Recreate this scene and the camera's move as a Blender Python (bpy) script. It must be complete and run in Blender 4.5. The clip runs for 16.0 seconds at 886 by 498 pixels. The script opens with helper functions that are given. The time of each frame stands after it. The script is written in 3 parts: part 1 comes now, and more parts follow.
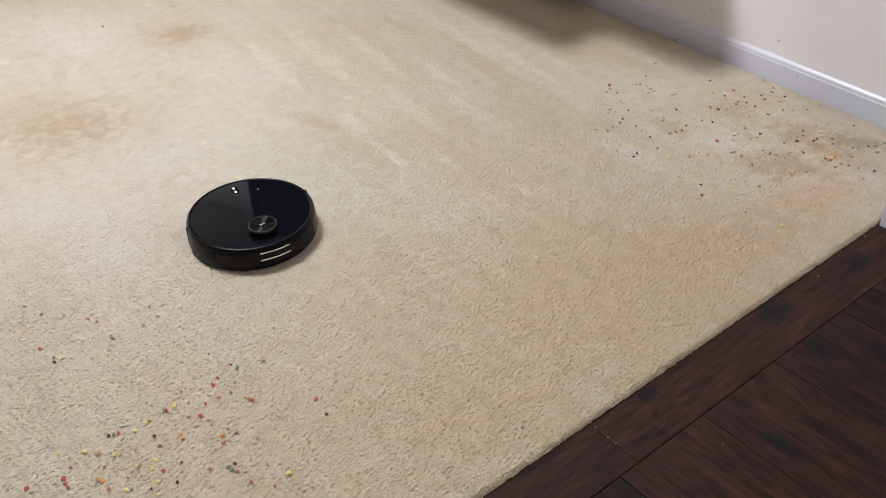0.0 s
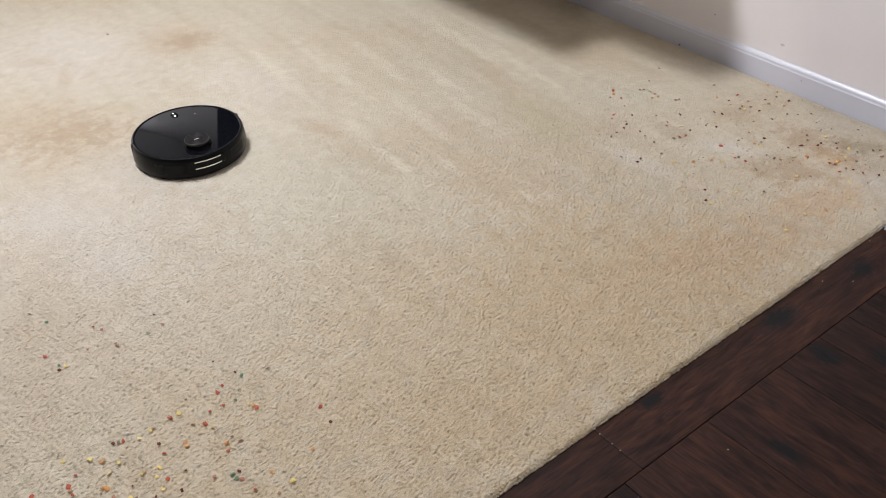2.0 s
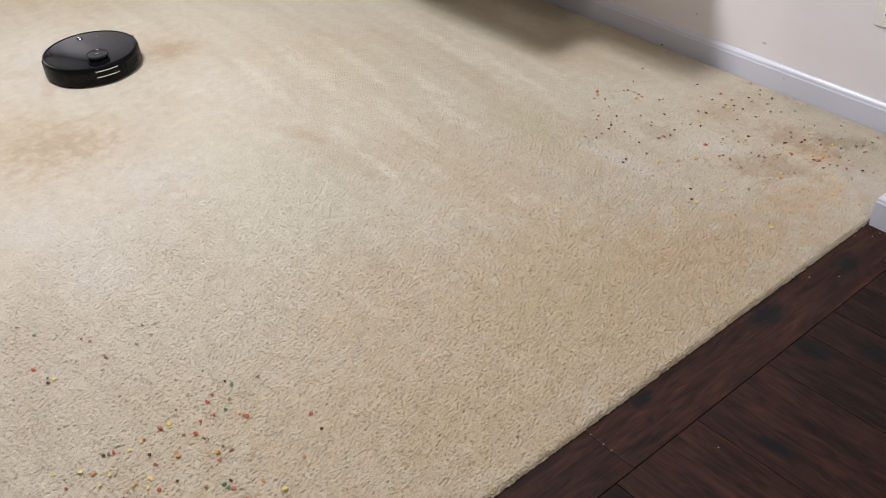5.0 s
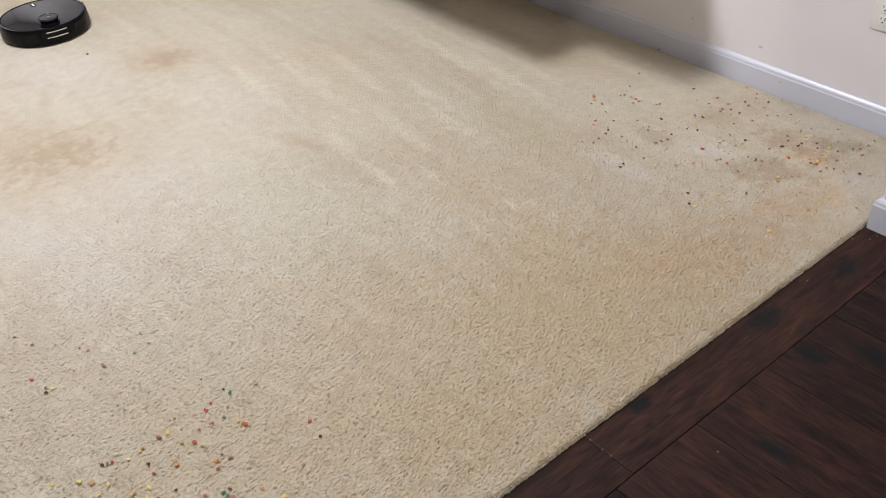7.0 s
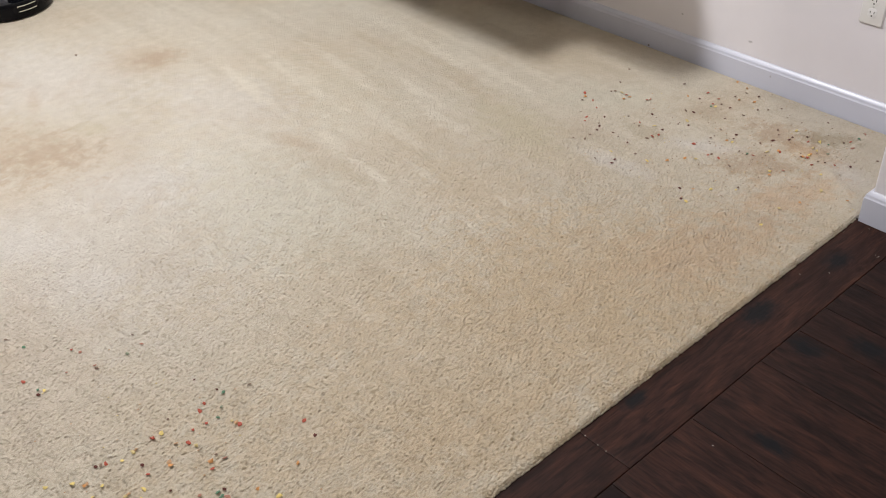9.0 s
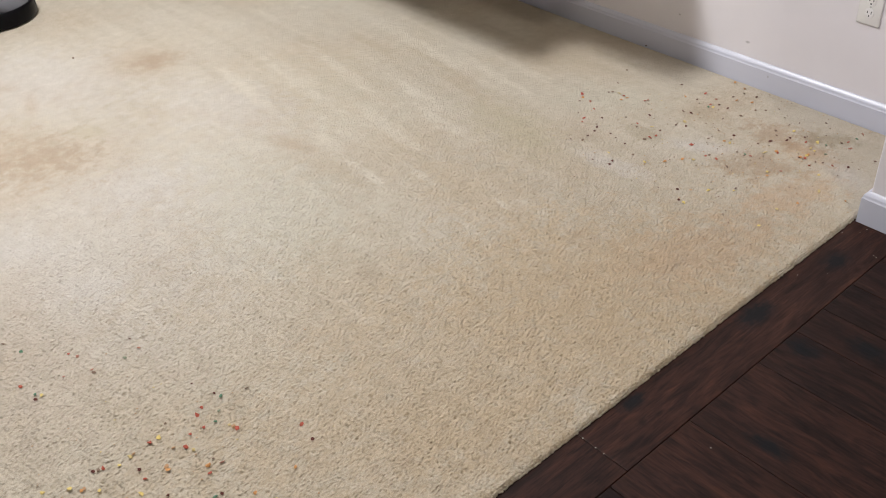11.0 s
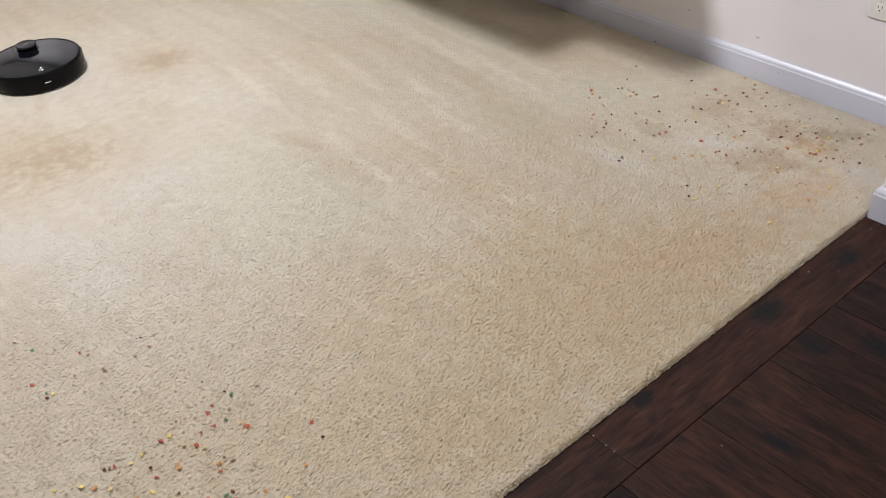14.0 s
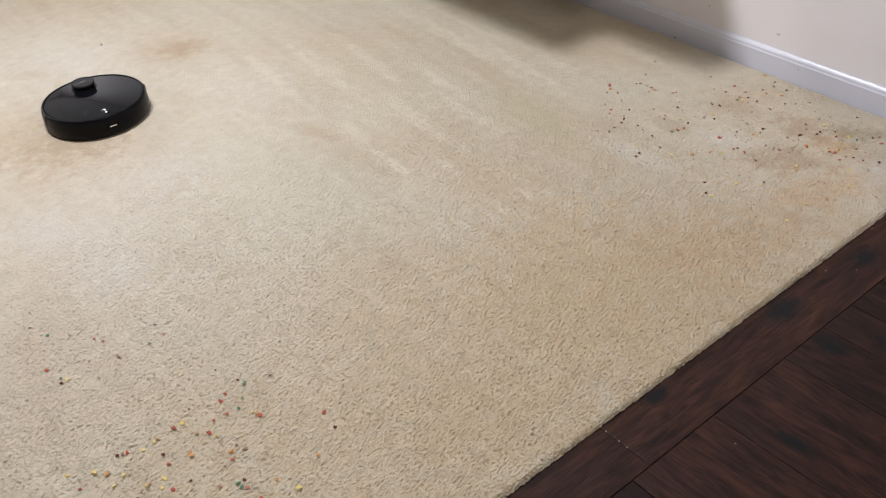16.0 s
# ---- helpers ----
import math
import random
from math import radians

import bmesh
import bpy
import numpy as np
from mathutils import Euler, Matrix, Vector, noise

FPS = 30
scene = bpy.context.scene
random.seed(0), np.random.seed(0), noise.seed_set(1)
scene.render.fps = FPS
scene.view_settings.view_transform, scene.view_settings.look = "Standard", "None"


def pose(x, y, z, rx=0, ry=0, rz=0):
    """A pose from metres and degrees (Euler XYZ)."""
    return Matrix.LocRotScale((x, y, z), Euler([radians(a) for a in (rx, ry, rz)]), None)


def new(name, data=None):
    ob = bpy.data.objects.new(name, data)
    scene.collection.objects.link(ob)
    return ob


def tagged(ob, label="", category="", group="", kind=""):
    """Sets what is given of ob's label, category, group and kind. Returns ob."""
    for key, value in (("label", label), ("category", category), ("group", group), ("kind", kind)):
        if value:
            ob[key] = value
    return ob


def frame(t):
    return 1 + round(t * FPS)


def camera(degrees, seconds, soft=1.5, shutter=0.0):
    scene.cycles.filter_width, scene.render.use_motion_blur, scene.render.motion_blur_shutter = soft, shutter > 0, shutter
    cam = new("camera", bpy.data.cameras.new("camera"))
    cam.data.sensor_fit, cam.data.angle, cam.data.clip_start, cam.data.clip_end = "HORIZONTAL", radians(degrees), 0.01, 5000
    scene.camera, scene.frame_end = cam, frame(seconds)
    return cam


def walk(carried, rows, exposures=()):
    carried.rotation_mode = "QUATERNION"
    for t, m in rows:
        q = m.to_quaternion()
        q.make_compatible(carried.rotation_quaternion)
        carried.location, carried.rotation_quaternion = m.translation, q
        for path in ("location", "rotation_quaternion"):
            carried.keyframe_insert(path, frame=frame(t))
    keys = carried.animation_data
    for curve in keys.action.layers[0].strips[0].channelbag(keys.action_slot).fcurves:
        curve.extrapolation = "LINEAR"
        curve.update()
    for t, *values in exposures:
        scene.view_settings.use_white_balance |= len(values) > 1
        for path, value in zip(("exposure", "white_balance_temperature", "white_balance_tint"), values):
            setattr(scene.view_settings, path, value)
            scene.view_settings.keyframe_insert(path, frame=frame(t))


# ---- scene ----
cam = camera(49.14, 16.0, soft=1.0)

# seconds, then place and turn of the hand-held camera
PATH = (
    (0.0, -0.5119, -0.9748, 1.6339, 52.635, 1.427, -39.073),
    (0.5, -0.5125, -0.9767, 1.6355, 52.667, 1.532, -38.720),
    (1.0, -0.5104, -0.9759, 1.6380, 52.725, 1.613, -38.629),
    (1.5, -0.5068, -0.9767, 1.6419, 52.745, 1.668, -38.702),
    (2.0, -0.5050, -0.9758, 1.6406, 52.854, 1.822, -38.930),
    (2.5, -0.5014, -0.9771, 1.6395, 52.923, 1.970, -39.187),
    (3.0, -0.5029, -0.9787, 1.6387, 53.012, 2.117, -39.487),
    (3.5, -0.5018, -0.9801, 1.6374, 53.090, 2.255, -39.840),
    (4.0, -0.5025, -0.9790, 1.6404, 53.041, 2.331, -40.067),
    (6.5, -0.5003, -0.9807, 1.6434, 53.222, 2.572, -40.272),
    (7.0, -0.4989, -0.9801, 1.6440, 53.341, 2.723, -40.486),
    (7.5, -0.4981, -0.9784, 1.6433, 53.353, 2.733, -40.670),
    (8.0, -0.4988, -0.9784, 1.6417, 53.344, 2.790, -40.833),
    (8.5, -0.5005, -0.9788, 1.6381, 53.315, 2.818, -41.032),
    (9.0, -0.5014, -0.9773, 1.6367, 53.269, 2.919, -41.261),
    (11.5, -0.4888, -0.9773, 1.6408, 53.217, 3.201, -41.361),
    (12.0, -0.4876, -0.9754, 1.6371, 53.159, 3.269, -41.196),
    (12.5, -0.4885, -0.9757, 1.6378, 53.124, 3.351, -41.141),
    (13.0, -0.4870, -0.9762, 1.6379, 53.066, 3.431, -41.128),
    (13.5, -0.4876, -0.9755, 1.6371, 53.037, 3.495, -41.113),
    (14.0, -0.4900, -0.9746, 1.6416, 53.067, 3.589, -41.085),
    (14.5, -0.4927, -0.9754, 1.6395, 53.028, 3.659, -40.954),
    (15.0, -0.4926, -0.9743, 1.6382, 52.971, 3.685, -40.684),
    (15.5, -0.4912, -0.9729, 1.6372, 52.906, 3.528, -40.354),
    (16.0, -0.4927, -0.9702, 1.6350, 52.801, 3.286, -39.864),
)
walk(cam, [(r[0], pose(*r[1:])) for r in PATH])

# ---- light ----
FLOOR_Z, CEIL_Z = -0.012, 3.45
WALL_X, JAMB_X = 2.3205, 1.824
NORTH_Y, WEST_X, SOUTH_Y = 11.0, -7.5, -7.5

world = bpy.data.worlds.new("world")
scene.world = world
world.use_nodes = True
world.node_tree.nodes["Background"].inputs[0].default_value = (0.02, 0.022, 0.03, 1)
world.node_tree.nodes["Background"].inputs[1].default_value = 0.3


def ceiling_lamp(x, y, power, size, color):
    lamp = bpy.data.lights.new("unseen_bulb", "AREA")
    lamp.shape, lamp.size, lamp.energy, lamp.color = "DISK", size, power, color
    ob = new("unseen_bulb", lamp)
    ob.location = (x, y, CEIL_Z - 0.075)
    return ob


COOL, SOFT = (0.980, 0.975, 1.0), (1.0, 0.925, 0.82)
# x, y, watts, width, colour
# main room lamp, then two unseen ones added: south fill, north to brighten reflections
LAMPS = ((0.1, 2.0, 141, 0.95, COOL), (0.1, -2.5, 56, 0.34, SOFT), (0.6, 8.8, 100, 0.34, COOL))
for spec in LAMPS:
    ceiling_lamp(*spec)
scene.view_settings.exposure = 0.0


# ---- materials ----
class Mat:
    """A node material with short calls."""

    def __init__(self, name, color=(0.5, 0.5, 0.5), rough=0.5, metal=0.0, spec=0.5):
        self.m = bpy.data.materials.new(name)
        self.m.use_nodes = True
        self.t = self.m.node_tree
        self.b = self.t.nodes["Principled BSDF"]
        self.b.inputs["Base Color"].default_value = (*color, 1)
        self.b.inputs["Roughness"].default_value = rough
        self.b.inputs["Metallic"].default_value = metal
        self.b.inputs["Specular IOR Level"].default_value = spec

    def node(self, kind, **inputs):
        n = self.t.nodes.new(kind)
        for k, v in inputs.items():
            key = k.replace("_", " ")
            if isinstance(v, bpy.types.NodeSocket):
                self.t.links.new(v, n.inputs[key])
            else:
                n.inputs[key].default_value = v
        return n

    def put(self, sock, name):
        self.t.links.new(sock, self.b.inputs[name])

    def coords(self, scale=(1, 1, 1), loc=(0, 0, 0), rot=(0, 0, 0)):
        tc = self.t.nodes.new("ShaderNodeTexCoord")
        mp = self.t.nodes.new("ShaderNodeMapping")
        self.t.links.new(tc.outputs["Object"], mp.inputs["Vector"])
        mp.inputs["Scale"].default_value, mp.inputs["Location"].default_value = scale, loc
        mp.inputs["Rotation"].default_value = rot
        return mp.outputs[0]

    def noise(self, scale, detail=3, rough=0.55, vec=None, dist=0.0):
        n = self.node("ShaderNodeTexNoise", Scale=scale, Detail=detail, Roughness=rough, Distortion=dist)
        self.t.links.new(vec or self.coords(), n.inputs["Vector"])
        return n.outputs["Fac"]

    def ramp(self, fac, *stops):
        n = self.t.nodes.new("ShaderNodeValToRGB")
        self.t.links.new(fac, n.inputs[0])
        e = n.color_ramp.elements
        while len(e) < len(stops):
            e.new(0.5)
        for el, (p, c) in zip(e, stops):
            el.position = p
            el.color = (*c, 1) if len(c) == 3 else c
        return n.outputs[0]

    def mix(self, fac, a, b, mode="MIX"):
        n = self.t.nodes.new("ShaderNodeMix")
        n.data_type, n.blend_type = "RGBA", mode
        for s, v in ((n.inputs[0], fac), (n.inputs[6], a), (n.inputs[7], b)):
            if isinstance(v, bpy.types.NodeSocket):
                self.t.links.new(v, s)
            elif isinstance(v, (int, float)):
                s.default_value = v
            else:
                s.default_value = (*v, 1)
        return n.outputs[2]

    def math(self, op, a, b=0.0, clamp=False):
        n = self.t.nodes.new("ShaderNodeMath")
        n.operation, n.use_clamp = op, clamp
        for s, v in zip(n.inputs, (a, b)):
            if isinstance(v, bpy.types.NodeSocket):
                self.t.links.new(v, s)
            else:
                s.default_value = v
        return n.outputs[0]

    def bump(self, height, strength=0.3, distance=0.002):
        n = self.node("ShaderNodeBump", Strength=strength, Distance=distance, Height=height)
        self.put(n.outputs[0], "Normal")

    def blob(self, place, ragged, x, y, rx, ry, turn, wobble):
        """A soft stain on the floor: 1 at its heart, 0 outside, with a ragged rim."""
        mp = self.t.nodes.new("ShaderNodeMapping")
        mp.vector_type = "TEXTURE"
        mp.inputs["Location"].default_value = (x, y, 0)
        mp.inputs["Rotation"].default_value, mp.inputs["Scale"].default_value = (0, 0, radians(turn)), (rx, ry, 1)
        self.t.links.new(place, mp.inputs[0])
        ln = self.t.nodes.new("ShaderNodeVectorMath")
        ln.operation = "LENGTH"
        self.t.links.new(mp.outputs[0], ln.inputs[0])
        d = self.math("ADD", ln.outputs["Value"], self.math("MULTIPLY", ragged, wobble * 2))
        r = self.t.nodes.new("ShaderNodeMapRange")
        r.interpolation_type = "SMOOTHSTEP"
        self.t.links.new(d, r.inputs[0])
        for i, v in ((1, 1.1), (2, 0.15), (3, 0.0), (4, 1.0)):
            r.inputs[i].default_value = v
        return r.outputs[0]

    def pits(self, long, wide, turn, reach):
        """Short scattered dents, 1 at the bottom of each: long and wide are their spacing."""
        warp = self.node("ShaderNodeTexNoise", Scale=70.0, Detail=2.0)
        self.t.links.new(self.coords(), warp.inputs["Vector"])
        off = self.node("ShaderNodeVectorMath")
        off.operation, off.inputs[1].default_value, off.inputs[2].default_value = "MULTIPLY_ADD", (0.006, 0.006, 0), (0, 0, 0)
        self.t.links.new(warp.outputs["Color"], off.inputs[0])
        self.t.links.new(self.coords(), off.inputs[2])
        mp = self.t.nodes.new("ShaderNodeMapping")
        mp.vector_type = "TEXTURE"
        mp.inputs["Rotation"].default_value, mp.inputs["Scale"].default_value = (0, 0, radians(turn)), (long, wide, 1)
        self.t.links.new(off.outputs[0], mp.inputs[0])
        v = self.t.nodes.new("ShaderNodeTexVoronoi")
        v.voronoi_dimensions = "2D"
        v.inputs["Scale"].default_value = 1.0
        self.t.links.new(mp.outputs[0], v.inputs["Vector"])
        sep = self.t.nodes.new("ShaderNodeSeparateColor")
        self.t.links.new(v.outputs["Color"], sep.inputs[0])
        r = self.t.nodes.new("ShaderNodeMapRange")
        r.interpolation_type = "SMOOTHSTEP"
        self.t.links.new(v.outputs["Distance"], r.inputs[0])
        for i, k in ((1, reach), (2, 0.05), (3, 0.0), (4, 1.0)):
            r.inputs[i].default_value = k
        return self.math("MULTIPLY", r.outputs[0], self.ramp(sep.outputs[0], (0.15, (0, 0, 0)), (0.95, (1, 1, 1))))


def carpet_material():
    k = Mat("beige_carpet", (0.5, 0.4, 0.28), 0.95, 0, 0.1)
    k.b.inputs["Sheen Weight"].default_value = 0.12
    k.b.inputs["Sheen Roughness"].default_value = 0.5
    place = k.coords()
    sep = k.t.nodes.new("ShaderNodeSeparateXYZ")
    k.t.links.new(place, sep.inputs[0])
    base = k.ramp(k.noise(1.9, 4, 0.55), (0.3, CARPET_DARK), (0.52, CARPET_MID), (0.72, CARPET_LIGHT))
    ragged = k.math("MULTIPLY", k.math("SUBTRACT", k.noise(17.0, 7, 0.78), 0.5), 2.6)
    feathered = k.math("MULTIPLY", k.math("SUBTRACT", k.noise(1.0, 6, 0.76, k.coords((34, 13, 1), rot=(0, 0, radians(-6))), 0.4), 0.5), 2.4)
    # fine streaks of the combed nap
    comb = k.noise(1.0, 4, 0.6, k.coords((15, 1.5, 1), rot=(0, 0, radians(-6))), 0.3)
    base = k.mix(1.0, base, k.ramp(comb, (0.34, (0.94, 0.93, 0.915)), (0.66, (1.045, 1.045, 1.05))), "MULTIPLY")
    for x, y, rx, ry, turn, rag, amount, tone in STAINS:
        base = k.mix(k.math("MULTIPLY", k.blob(place, ragged, x, y, rx, ry, turn, rag), min(0.95, amount * 1.3)), base, tone)
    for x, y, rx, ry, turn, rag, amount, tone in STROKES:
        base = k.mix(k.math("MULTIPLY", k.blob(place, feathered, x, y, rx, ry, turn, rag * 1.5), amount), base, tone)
    mottle = k.noise(24, 5, 0.7)
    base = k.mix(1.0, base, k.ramp(mottle, (0.34, (0.915, 0.908, 0.89)), (0.68, (1.055, 1.055, 1.055))), "MULTIPLY")
    soil = k.noise(7, 5, 0.68)
    base = k.mix(k.ramp(soil, (0.54, (0, 0, 0)), (0.74, (0.4, 0.4, 0.4))), base, SOIL)
    fine = k.noise(430, 2, 0.6)
    base = k.mix(1.0, base, k.ramp(fine, (0.30, (0.80, 0.79, 0.775)), (0.68, (1.11, 1.11, 1.11))), "MULTIPLY")
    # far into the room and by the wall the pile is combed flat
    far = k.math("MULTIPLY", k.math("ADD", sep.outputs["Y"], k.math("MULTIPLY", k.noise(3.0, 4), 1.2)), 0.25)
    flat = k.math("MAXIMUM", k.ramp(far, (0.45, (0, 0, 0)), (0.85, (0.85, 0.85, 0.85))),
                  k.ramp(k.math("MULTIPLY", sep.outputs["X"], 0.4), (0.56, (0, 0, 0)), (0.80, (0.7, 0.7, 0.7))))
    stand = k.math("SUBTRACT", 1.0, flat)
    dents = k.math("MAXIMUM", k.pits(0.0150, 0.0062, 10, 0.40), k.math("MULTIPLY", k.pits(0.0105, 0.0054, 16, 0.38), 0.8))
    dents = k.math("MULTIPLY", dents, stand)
    # shade down between the tufts, painted into the base colour as brown
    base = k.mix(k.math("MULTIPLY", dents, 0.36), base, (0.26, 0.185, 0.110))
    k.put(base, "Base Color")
    tufts = k.noise(185, 4, 0.72, k.coords((0.8, 1.2, 1)))
    h = k.math("SUBTRACT", k.math("MULTIPLY", tufts, k.math("ADD", k.math("MULTIPLY", stand, 0.6), 0.35)), dents)
    k.bump(h, 1.0, 0.0042)
    return k.m


# ---- tones of the worn carpet, then where each lies: x, y, half length, half width, turn, raggedness, amount
CARPET_DARK, CARPET_MID, CARPET_LIGHT = (0.500, 0.430, 0.330), (0.520, 0.470, 0.382), (0.546, 0.505, 0.425)
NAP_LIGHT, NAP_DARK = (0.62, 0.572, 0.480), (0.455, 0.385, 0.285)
BROWN, TAN, DIRT, PALE = (0.37, 0.272, 0.182), (0.490, 0.388, 0.262), (0.37, 0.312, 0.220), (0.572, 0.540, 0.498)
SOIL, RUST, CREAM, OLIVE = (0.44, 0.355, 0.265), (0.500, 0.366, 0.246), (0.540, 0.518, 0.428), (0.46, 0.408, 0.290)
CREAM_SPOTS = (
    (0.65, 1.31, 0.592, 0.345, -88, 0.60, 0.45), (1.25, 1.72, 0.536, 0.287, -82, 0.60, 0.30), (1.91, 0.96, 0.336, 0.138, -53, 0.60, 0.35),
)
TAN_SPOTS = (
    (0.75, 0.30, 1.30, 0.50, -8, 0.60, 0.45),
    (-0.03, 0.85, 0.373, 0.184, -73, 0.60, 0.22), (0.10, 1.91, 0.133, 0.103, -35, 0.90, 0.40), (1.17, 0.83, 0.425, 0.230, -93, 0.60, 0.35),
    (1.13, 0.35, 0.581, 0.345, -45, 0.60, 0.42), (0.91, 0.15, 0.322, 0.253, -56, 0.60, 0.40), (0.52, 0.14, 0.294, 0.230, -44, 0.60, 0.30),
)
PALE_SPOTS = (
    (0.10, 1.50, 0.95, 0.75, 40, 0.50, 0.38),
    (0.52, 2.65, 0.591, 0.402, -58, 0.50, 0.45), (0.42, 1.67, 0.254, 0.184, -45, 0.60, 0.42), (0.02, 1.63, 0.220, 0.138, -62, 0.60, 0.45), (0.06, 1.32, 0.190, 0.115, -36, 0.60, 0.35),
    (0.92, 1.97, 0.417, 0.230, -72, 0.60, 0.35), (1.57, 0.69, 0.170, 0.057, -84, 0.60, 0.50), (1.84, 0.55, 0.168, 0.057, -60, 0.60, 0.55), (2.00, 0.14, 0.120, 0.069, -103, 0.60, 0.40),
)
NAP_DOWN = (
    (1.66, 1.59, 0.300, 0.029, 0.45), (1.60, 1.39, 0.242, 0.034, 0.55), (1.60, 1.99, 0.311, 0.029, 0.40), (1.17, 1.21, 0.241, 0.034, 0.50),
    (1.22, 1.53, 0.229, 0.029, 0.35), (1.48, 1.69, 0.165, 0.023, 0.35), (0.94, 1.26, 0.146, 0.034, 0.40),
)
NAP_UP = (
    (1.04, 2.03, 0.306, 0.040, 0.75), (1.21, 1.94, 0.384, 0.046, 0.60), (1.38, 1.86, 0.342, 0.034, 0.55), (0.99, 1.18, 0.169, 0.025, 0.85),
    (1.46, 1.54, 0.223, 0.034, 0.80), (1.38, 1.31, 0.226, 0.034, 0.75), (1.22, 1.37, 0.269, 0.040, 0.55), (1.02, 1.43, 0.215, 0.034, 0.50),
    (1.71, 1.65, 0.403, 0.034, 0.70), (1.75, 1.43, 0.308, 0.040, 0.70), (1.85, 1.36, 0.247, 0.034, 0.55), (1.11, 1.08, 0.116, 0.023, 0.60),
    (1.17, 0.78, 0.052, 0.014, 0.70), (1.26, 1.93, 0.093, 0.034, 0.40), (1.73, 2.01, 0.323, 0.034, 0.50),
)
SOILED_SPOTS = (
    (-0.18, 1.15, 0.473, 0.184, -106, 0.60, 0.25), (0.24, 2.11, 0.320, 0.230, -57, 1.00, 0.60), (0.41, 2.50, 0.143, 0.034, -108, 0.50, 0.35), (0.38, 2.72, 0.079, 0.057, -46, 0.80, 0.40),
    (0.27, 2.30, 0.111, 0.069, -35, 0.80, 0.30), (0.88, 2.50, 0.200, 0.170, -34, 0.45, 0.52), (0.93, 1.54, 0.137, 0.046, -74, 0.60, 0.55), (2.07, 0.68, 0.200, 0.057, -29, 0.80, 0.30),
    (1.63, 0.17, 0.100, 0.057, -63, 0.70, 0.40), (1.65, 0.87, 0.142, 0.057, -52, 0.70, 0.30),
)
RUSTY_SPOTS = (
    (2.04, 0.30, 0.118, 0.069, -80, 0.70, 0.55), (1.78, 0.20, 0.228, 0.115, -15, 0.70, 0.50), (1.39, 0.22, 0.332, 0.184, -21, 0.60, 0.40),
)
BROWN_SPOTS = (
    (0.27, 2.08, 0.190, 0.110, -29, 1.00, 0.24), (0.92, 2.50, 0.125, 0.095, -22, 0.55, 0.36), (0.90, 2.43, 0.060, 0.034, -16, 0.50, 0.30), (1.87, 0.36, 0.180, 0.092, -56, 0.70, 0.45),
    (2.07, 0.41, 0.183, 0.092, -80, 0.80, 0.50),
)
GREY_SPOTS = (
    (1.78, 0.74, 0.118, 0.057, -94, 0.70, 0.40), (2.03, 0.66, 0.112, 0.057, -66, 0.70, 0.30), (2.15, 0.28, 0.125, 0.057, -54, 0.70, 0.55),
)
OLIVE_SPOTS = (
    (1.52, 1.08, 0.342, 0.140, -102, 0.50, 0.50),
    (0.47, 2.14, 0.096, 0.057, -73, 0.80, 0.40),
)
STAINS = [(x, y, rx, ry, turn, rag, amount, tone) for spots, tone in (
    (CREAM_SPOTS, CREAM), (TAN_SPOTS, TAN), (PALE_SPOTS, PALE), (SOILED_SPOTS, SOIL), (RUSTY_SPOTS, RUST), (BROWN_SPOTS, BROWN),
    (GREY_SPOTS, DIRT), (OLIVE_SPOTS, OLIVE)) for x, y, rx, ry, turn, rag, amount in spots]
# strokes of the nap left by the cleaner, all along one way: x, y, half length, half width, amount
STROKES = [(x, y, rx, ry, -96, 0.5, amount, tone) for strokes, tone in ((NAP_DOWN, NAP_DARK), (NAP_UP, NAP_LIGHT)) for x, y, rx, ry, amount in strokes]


KNOTS = ((1.284, -0.035, 0.095, 0.045), (0.822, -0.016, 0.055, 0.024), (0.93, -0.309, 0.028, 0.065), (1.358, -0.301, 0.035, 0.07),
         (1.254, -0.189, 0.035, 0.06), (1.62, -0.06, 0.06, 0.04), (0.72, -0.38, 0.025, 0.08))


